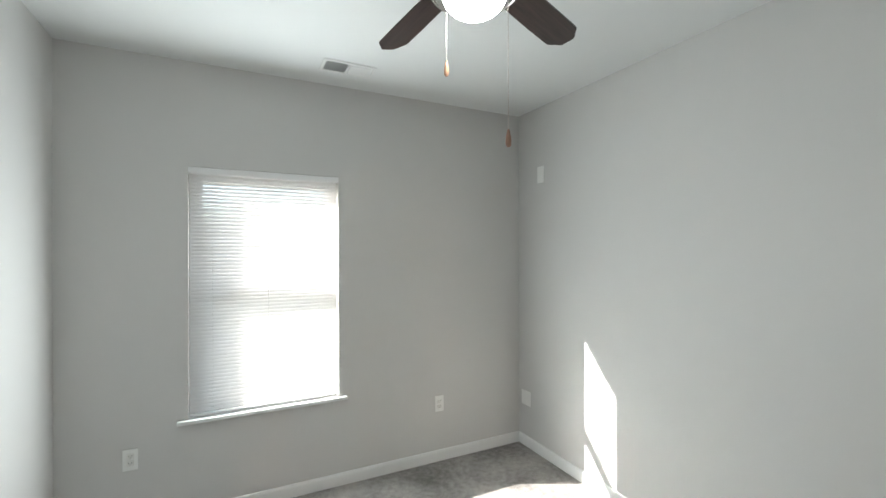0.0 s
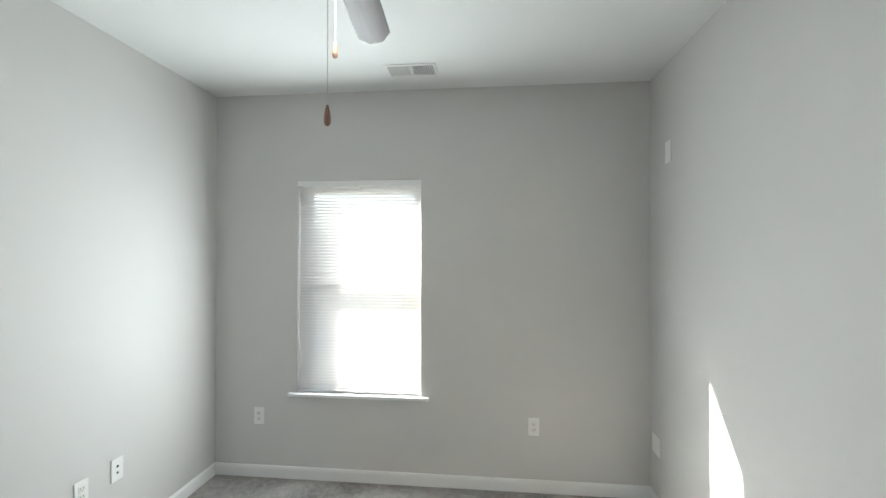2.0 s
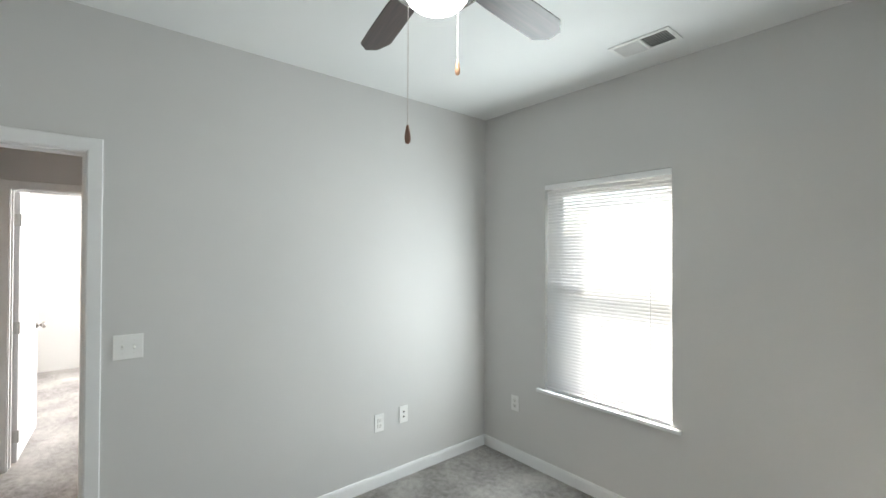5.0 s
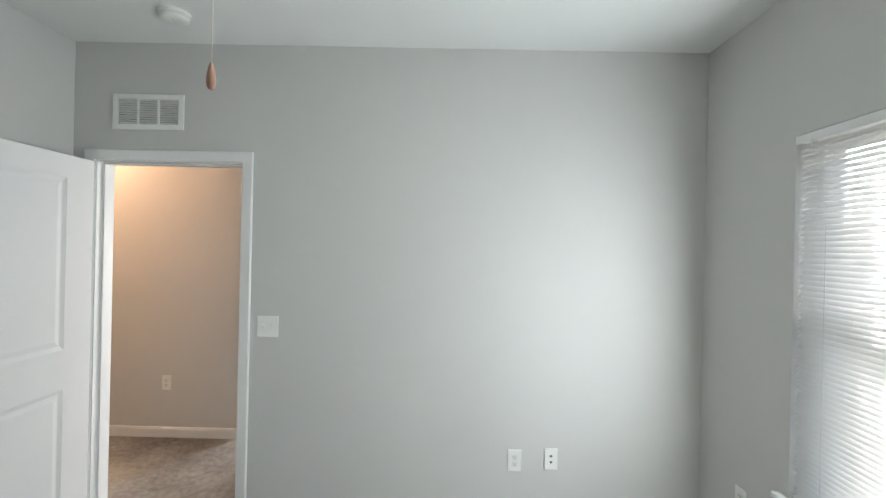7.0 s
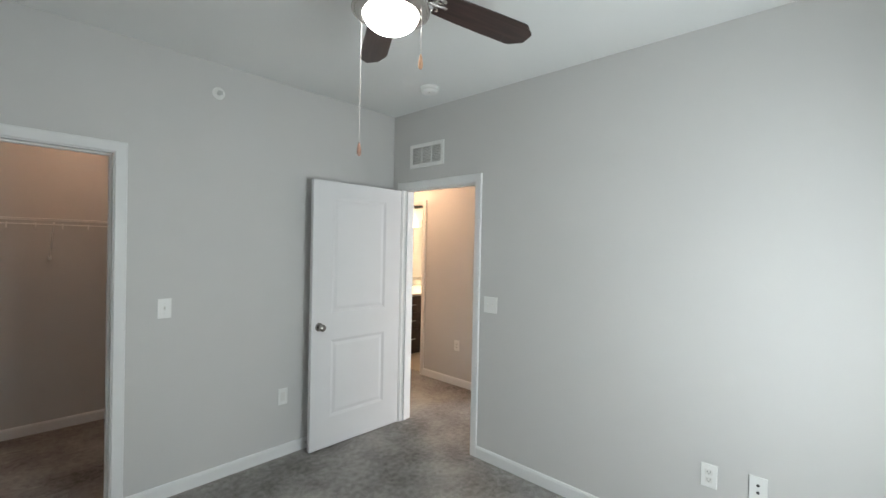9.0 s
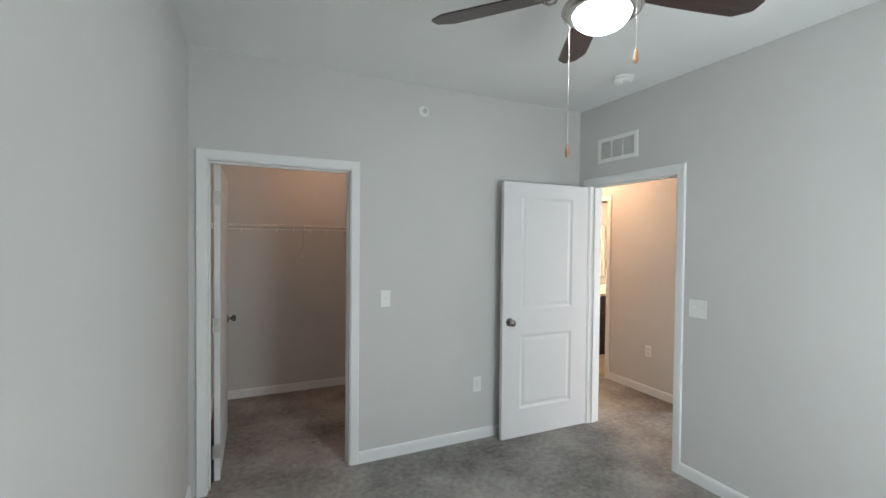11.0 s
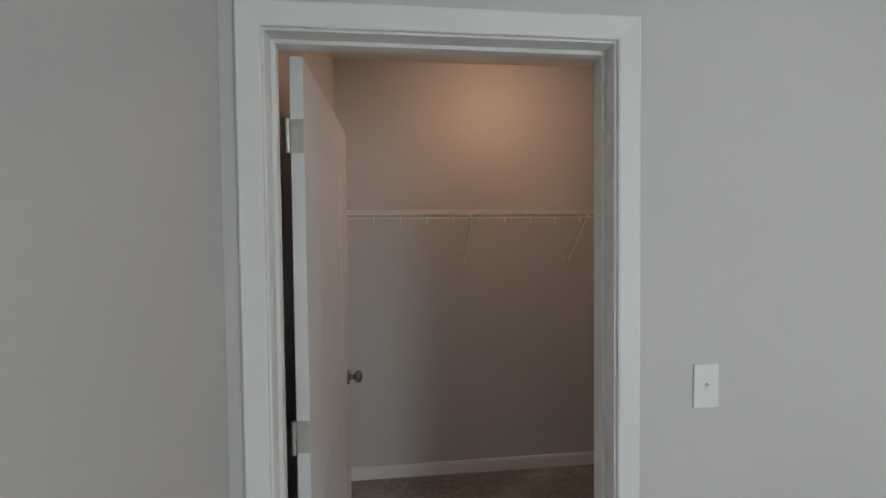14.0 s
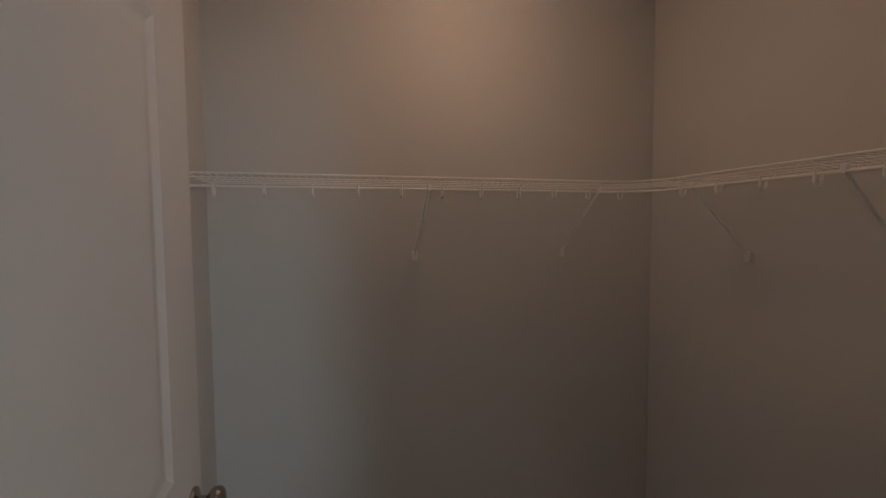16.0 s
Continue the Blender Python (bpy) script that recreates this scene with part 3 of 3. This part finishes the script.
def plate_thing(name, place, turn, label, category, kind, w=0.072, h=0.118, group=""):
    """A wall plate whose face looks along its own +y; kinds: duplex, rocker, toggle, toggle2, blank, coax."""
    root = thing(name, place, label, category, turn, group)
    part("cover_plate", boxes(((-w / 2, 0.0003, -h / 2), (w / 2, 0.006, h / 2)), bevel=0.0022), PLATE, root)
    if kind == "duplex":
        for z in (0.0195, -0.0195):
            face = part("receptacle", boxes(((-0.0165, 0.005, z - 0.0145), (0.0165, 0.0078, z + 0.0145)), bevel=0.0024), IVORY, root)
            # dark blocks on the face, coloured as the shade inside the slots
            part("slots", boxes(((-0.0078, 0.0070, z - 0.001), (-0.0056, 0.0082, z + 0.0075)), ((0.0056, 0.0070, z - 0.001), (0.0078, 0.0082, z + 0.0065)), ((-0.0025, 0.0070, z - 0.0095), (0.0025, 0.0082, z - 0.0055))), SLOT, face)
        part("screw", lathe(((0.003, 0.0), (0.0025, 0.001)), 10, pose(0, 0, 0, -90, 0, 0), (0, 0.006, 0)), IVORY, root)
    elif kind == "jacks":
        for z in (0.017, -0.017):
            part("jack", lathe(((0.0068, 0.0), (0.0068, 0.0012), (0.0045, 0.0016)), 14, pose(0, 0, 0, -90, 0, 0), (0, 0.006, z)), SLOT, root, "dark round jack")
    elif kind == "rocker":
        part("insert", boxes(((-0.0165, 0.005, -0.033), (0.0165, 0.0075, 0.033)), bevel=0.0015), IVORY, root)
    elif kind in ("toggle", "toggle2"):
        for x in ((0,) if kind == "toggle" else (-0.023, 0.023)):
            part("toggle_bezel", boxes(((x - 0.0055, 0.005, -0.012), (x + 0.0055, 0.0068, 0.012)), bevel=0.0008), IVORY, root)
            tog = boxes(((x - 0.004, 0.004, -0.004), (x + 0.004, 0.019, 0.004)), bevel=0.0012)
            bmesh.ops.transform(tog, matrix=pose(0, 0, 0, 28 if x >= 0 else -28, 0, 0), verts=tog.verts[:])
            part("toggle", tog, IVORY, root)
            for z in (-0.030, 0.030):
                part("screw", lathe(((0.003, 0.0), (0.0025, 0.001)), 10, pose(0, 0, 0, -90, 0, 0), (x, 0.006, z)), IVORY, root)
    elif kind == "coax":
        part("jack", lathe(((0.0055, 0.0), (0.0055, 0.004), (0.0042, 0.004), (0.0042, 0.011)), 12, pose(0, 0, 0, -90, 0, 0), (0, 0.006, 0)), STEEL, root, smooth=True)
        for z in (-0.042, 0.042):
            part("screw", lathe(((0.003, 0.0), (0.0025, 0.001)), 10, pose(0, 0, 0, -90, 0, 0), (0, 0.006, z)), IVORY, root)
    else:
        for z in (-0.042, 0.042):
            part("screw", lathe(((0.003, 0.0), (0.0025, 0.001)), 10, pose(0, 0, 0, -90, 0, 0), (0, 0.006, z)), IVORY, root)
    return root


NORTH, SOUTH, WEST, EAST = 180, 0, -90, 90
plate_thing("outlet", (0.333, 0.0, 0.430), NORTH, "white duplex outlet low on the window wall", "outlet", "duplex", group="outlets")
plate_thing("outlet", (2.250, 0.0, 0.432), NORTH, "white duplex outlet low on the window wall", "outlet", "duplex", group="outlets")
plate_thing("outlet", (0.0, -1.025, 0.431), WEST, "white outlet plate low on the long wall", "outlet", "duplex", group="outlets")
plate_thing("jack_plate", (0.0, -0.824, 0.444), WEST, "white plate with two dark jacks low on the wall", "wall jack", "jacks")
plate_thing("outlet", (1.017, S, 0.437), SOUTH, "white outlet with a flat insert beside the open door", "outlet", "rocker", group="outlets")
plate_thing("outlet", (HALL_X, -3.702, 0.446), WEST, "white duplex outlet on the hallway wall", "outlet", "duplex", group="outlets")
plate_thing("blank_plate", (W, -0.285, 2.180), EAST, "white blank cover plate high on the wall", "cover plate", "blank", 0.075, 0.128)
plate_thing("wall_plate", (W, -0.098, 0.388), EAST, "white wide plate low near the corner", "cover plate", "blank", 0.115, 0.115)
plate_thing("light_switch", (0.0, -2.415, 1.141), WEST, "white double toggle switch beside the doorway", "light switch", "toggle2", 0.118, 0.116)
plate_thing("light_switch", (1.774, S, 1.152), SOUTH, "white single toggle switch beside the closet", "light switch", "toggle")

grille = thing("return_grille", (0.0, -3.1085, 2.322), "white louvred return-air grille above the doorway", "air grille", WEST)
gw, gh = 0.398, 0.198
part("grille_frame", boxes(((-gw / 2, 0.0003, -gh / 2), (-gw / 2 + 0.030, 0.010, gh / 2)), ((gw / 2 - 0.030, 0.0003, -gh / 2), (gw / 2, 0.010, gh / 2)),
                           ((-gw / 2 + 0.030, 0.0003, gh / 2 - 0.030), (gw / 2 - 0.030, 0.010, gh / 2)), ((-gw / 2 + 0.030, 0.0003, -gh / 2), (gw / 2 - 0.030, 0.010, -gh / 2 + 0.030)), bevel=0.002), PLATE, grille)
# thin sheet on the wall, coloured as the shaded depth behind the louvres
part("backing", boxes(((-gw / 2 + 0.03, 0.0004, -gh / 2 + 0.03), (gw / 2 - 0.03, 0.0012, gh / 2 - 0.03))), LOUVRE_GAP, grille, "flat sheet toned as the shade behind the louvres")
for x in (-0.056, 0.056):
    part("mullion", boxes(((x - 0.006, 0.001, -gh / 2 + 0.03), (x + 0.006, 0.0095, gh / 2 - 0.03)), bevel=0.001), PLATE, grille)
lv = boxes(((-gw / 2 + 0.03, -0.0068, -0.0006), (gw / 2 - 0.03, 0.0068, 0.0006)))
lv_mesh = mesh_of("louvre", lv, PLATE)
for i in range(11):
    o = new("louvre", lv_mesh)
    o.parent = grille
    o.matrix_basis = pose(0, 0.0058, -gh / 2 + 0.036 + i * 0.0127, 28, 0, 0)

vent = thing("ceiling_vent", (1.478, -0.315, H), "white two-way ceiling register with louvres", "ceiling vent")
vw, vh = 0.318, 0.178
part("vent_frame", boxes(((-vw / 2, -vh / 2, -0.007), (-vw / 2 + 0.022, vh / 2, -0.0003)), ((vw / 2 - 0.022, -vh / 2, -0.007), (vw / 2, vh / 2, -0.0003)),
                         ((-vw / 2 + 0.022, -vh / 2, -0.007), (vw / 2 - 0.022, -vh / 2 + 0.022, -0.0003)), ((-vw / 2 + 0.022, vh / 2 - 0.022, -0.007), (vw / 2 - 0.022, vh / 2, -0.0003)),
                         ((-0.008, -vh / 2 + 0.022, -0.007), (0.008, vh / 2 - 0.022, -0.0003)), bevel=0.0018), PLATE, vent)
# near-black sheet under the ceiling, its colour standing for shade above the louvres
part("backing", boxes(((-vw / 2 + 0.022, -vh / 2 + 0.022, -0.0012), (vw / 2 - 0.022, vh / 2 - 0.022, -0.0004))), SLOT, vent, "flat sheet toned as the shade behind the louvres")
vl_mesh = mesh_of("louvre", boxes(((-0.0055, -vh / 2 + 0.022, -0.0005), (0.0055, vh / 2 - 0.022, 0.0005))), PLATE)
for side in (-1, 1):
    for i in range(10):
        o = new("louvre", vl_mesh)
        o.parent = vent
        o.matrix_basis = pose(side * (0.0155 + i * 0.0126), 0, -0.0062, 0, side * 42, 0)
part("damper_lever", boxes(((vw / 2 - 0.016, -0.012, -0.013), (vw / 2 - 0.010, 0.012, -0.006)), bevel=0.001), PLATE, vent)

smoke = thing("smoke_detector", (0.316, -2.772, H), "round white smoke detector on the ceiling", "smoke detector")
part("base", lathe(((0.070, -0.0003), (0.070, -0.010), (0.066, -0.012)), 40), PLATE, smoke, smooth=True)
part("cover", lathe(((0.062, -0.012), (0.064, -0.018), (0.062, -0.030), (0.052, -0.039), (0.030, -0.043), (0.0, -0.044)), 40), PLATE, smoke, smooth=True)
part("vent_band", lathe(((0.0645, -0.020), (0.0650, -0.0215), (0.0648, -0.025), (0.0640, -0.0265)), 40), IVORY, smoke, smooth=True)
part("test_button", lathe(((0.010, -0.042), (0.010, -0.046), (0.007, -0.047)), 18, None, (0.022, 0.012, 0)), IVORY, smoke, smooth=True)

sprinkler = thing("sprinkler_head", (1.489, S, 2.521), "white round sidewall sprinkler escutcheon with head", "sprinkler")
out = pose(0, 0, 0, -90, 0, 0)
part("escutcheon", lathe(((0.039, 0.0003), (0.039, 0.003), (0.033, 0.008), (0.024, 0.009), (0.020, 0.004)), 36, out), PLATE, sprinkler, smooth=True)
part("body", lathe(((0.013, 0.003), (0.013, 0.018), (0.009, 0.021), (0.006, 0.030)), 18, out), STEEL, sprinkler, smooth=True)
part("deflector", boxes(((-0.014, 0.030, -0.012), (0.014, 0.032, 0.012)), ((-0.011, 0.010, -0.002), (-0.008, 0.031, 0.002)), ((0.008, 0.010, -0.002), (0.011, 0.031, 0.002)), bevel=0.0006), STEEL, sprinkler)

# ---- closet shelf ----
shelf = thing("wire_shelf", (1.9, CL_S, 1.69), "white coated wire shelf with hooks on two closet walls", "shelf")
bpy.context.view_layer.update()
FYS, FXS, ZT, ZB, RC = CL_S + 0.298, CL_W + 0.298, 1.704, 1.662, 0.17
arc = [(FXS + RC - RC * math.sin(t), FYS + RC - RC * math.cos(t)) for t in [math.pi / 2 * i / 8 for i in range(9)]]


def rail_line(z, inset=0.0):
    pts = [(CL_E - 0.004, FYS - inset, z)]
    pts += [(x - inset * math.sin(math.pi / 2 * i / 8), y - inset * math.cos(math.pi / 2 * i / 8), z) for i, (x, y) in enumerate(arc)]
    pts += [(FXS - inset, CL_N + 0.004, z)]
    return pts


under(part("front_rail", tube(rail_line(ZT), 0.0036, 8), WIRE), shelf)
under(part("hang_rod", tube(rail_line(ZB), 0.0042, 8), WIRE), shelf)
for d in (0.075, 0.15, 0.225, 0.29):
    under(part("deck_rail", tube(rail_line(ZT - 0.006, d), 0.0026, 6), WIRE), shelf)
deck = bmesh.new()
xw = CL_E - 0.02
while xw > FXS + RC:
    tube(((xw, CL_S + 0.004, ZT - 0.002), (xw, FYS, ZT - 0.002)), 0.0013, 4, deck)
    xw -= 0.0254
for x, y in arc[::2]:
    a = (FXS + RC, FYS + RC)
    v = Vector((x - a[0], y - a[1], 0)).normalized()
    tube(((x, y, ZT - 0.002), (max(x + v.x * 0.285, CL_W + 0.005), max(y + v.y * 0.285, CL_S + 0.005), ZT - 0.002)), 0.0013, 4, deck)
yw = CL_N - 0.02
while yw > FYS + RC:
    tube(((CL_W + 0.004, yw, ZT - 0.002), (FXS, yw, ZT - 0.002)), 0.0013, 4, deck)
    yw -= 0.0254
wires = under(part("shelf_deck", deck, WIRE), shelf)
tagged(wires, kind="stuff")


def hook_mesh():
    pts = [(0, 0.0, 0.006), (0, 0.001, 0.0), (0, 0.002, -0.020)]
    pts += [(0, -0.012 + 0.014 * math.cos(t), -0.020 - 0.014 * math.sin(t)) for t in [math.pi * i / 8 for i in range(1, 8)]]
    pts += [(0, -0.026, -0.016), (0, -0.027, -0.006)]
    return tube(pts, 0.0038, 6)


hook_data = mesh_of("hook", hook_mesh(), WIRE, True)
for i in range(11):
    o = new("hook", hook_data)
    o.matrix_world = pose(2.872 - 0.152 * i, FYS + 0.005, ZB + 0.004)
    bpy.context.view_layer.update()
    under(o, shelf)
for i in range(7):
    o = new("hook", hook_data)
    o.matrix_world = pose(FXS + 0.005, FYS + RC + 0.03 + 0.152 * i, ZB + 0.004, 0, 0, -90)
    bpy.context.view_layer.update()
    under(o, shelf)


def brace(foot, top):
    b = under(part("brace", tube((top, (foot[0], foot[1], foot[2])), 0.0042, 8), WIRE), shelf)
    f = Vector(foot)
    way = Vector((0, 1, 0)) if abs(foot[1] - CL_S) < 0.05 else Vector((1, 0, 0))
    side = Vector((1, 0, 0)) if way.y else Vector((0, 1, 0))
    p, q = f - way * 0.011 - side * 0.012, f + way * 0.010 + side * 0.012
    clip = under(part("wall_clip", boxes(((p.x, p.y, f.z - 0.022), (q.x, q.y, f.z + 0.020)), bevel=0.003), PLATE), shelf)
    t = Vector(top)
    under(part("rail_clip", boxes(((t.x - 0.007, t.y - 0.007, ZB - 0.005), (t.x + 0.007, t.y + 0.007, ZB + 0.018)), bevel=0.002), WIRE), shelf)


brace((2.163, CL_S + 0.012, 1.402), (2.163, FYS, ZB))
brace((1.458, CL_S + 0.012, 1.402), (1.458, FYS, ZB))
brace((CL_W + 0.012, -4.69, 1.402), (FXS, -4.68, ZB))
brace((CL_W + 0.012, -4.205, 1.402), (FXS, -4.205, ZB))
under(part("end_bracket", boxes(((CL_E - 0.012, FYS - 0.012, ZB - 0.006), (CL_E - 0.0005, FYS + 0.012, ZT + 0.006)), bevel=0.003), PLATE), shelf)

# ---- lamps in the closet, hallway and bathroom ----


def dome_lamp(name, place, mat, label):
    root = thing(name, place, label, "ceiling lamp")
    part("base", lathe(((0.125, -0.0003), (0.128, -0.010), (0.125, -0.022), (0.118, -0.024)), 36), NICKEL, root, smooth=True)
    part("shade", lathe([(0.116 * math.cos(t), -0.022 - 0.07 * math.sin(t)) for t in [math.pi / 2 * i / 8 for i in range(9)]], 32), mat, root, smooth=True)
    return root


dome_lamp("closet_lamp", (1.98, -4.60, CL_H), CLOSETDOME, "warm lit dome lamp on the closet ceiling")
dome_lamp("hall_lamp", (-0.62, -4.35, H), WARMDOME, "warm lit dome lamp on the hallway ceiling")

VX0, VX1, VY0, VY1 = -2.75, -1.36, -5.89, -4.97
vanity = thing("vanity_cabinet", ((VX0 + VX1) / 2, (VY0 + VY1) / 2, 0.006), "dark espresso bathroom vanity with drawers", "vanity")
vx, vy = (VX1 - VX0) / 2, (VY1 - VY0) / 2
part("body", boxes(((-vx, -vy, 0.09), (vx, vy - 0.02, 0.835)), ((-vx + 0.01, -vy, 0.0), (vx - 0.01, vy - 0.08, 0.09)), bevel=0.002), CABINET, vanity)
for col in range(3):
    xa = -vx + 0.012 + col * (2 * vx - 0.012) / 3
    xb = xa + (2 * vx - 0.012) / 3 - 0.012
    for za, zb in ((0.10, 0.37), (0.385, 0.60), (0.615, 0.82)):
        drawer = part("drawer_front", boxes(((xa, vy - 0.02, za), (xb, vy, zb)), bevel=0.003), CABINET, vanity)
        zc = (za + zb) / 2
        part("pull", tube((((xa + xb) / 2 - 0.05, vy, zc), ((xa + xb) / 2 - 0.05, vy + 0.025, zc), ((xa + xb) / 2 + 0.05, vy + 0.025, zc), ((xa + xb) / 2 + 0.05, vy, zc)), 0.005, 8), STEEL, drawer)
counter = thing("countertop", ((VX0 + VX1) / 2, (VY0 + VY1) / 2, 0.841), "white stone countertop on the vanity", "countertop")
part("slab", boxes(((-vx - 0.01, -vy, 0.0003), (vx + 0.01, vy + 0.02, 0.035)), bevel=0.004), COUNTER, counter)
part("backsplash", boxes(((-vx - 0.01, -vy, 0.0352), (vx + 0.01, -vy + 0.02, 0.135)), bevel=0.003), COUNTER, counter)
tagged(part("mirror", boxes(((VX0 + 0.05, HALL_S + 0.001, 1.02), (VX1 - 0.05, HALL_S + 0.008, 1.86)), bevel=0.001), MIRROR), "frameless mirror above the vanity", "mirror")
vlight = thing("vanity_light", (-1.95, HALL_S, 1.98), "lit vanity light bar with frosted glass shades", "wall lamp")
part("bar", boxes(((-0.42, 0.0003, -0.04), (0.42, 0.025, 0.04)), bevel=0.004), NICKEL, vlight)
for x in (-0.3, 0.0, 0.3):
    arm = part("arm", tube(((x, 0.02, 0.0), (x, 0.09, 0.03), (x, 0.10, 0.0)), 0.008, 8), NICKEL, vlight)
    part("shade", lathe(((0.03, 0.0), (0.05, -0.02), (0.062, -0.09), (0.064, -0.15), (0.0, -0.152)), 24, None, (x, 0.10, 0.01)), VANITYDOME, vlight, "lit frosted glass shade", True)
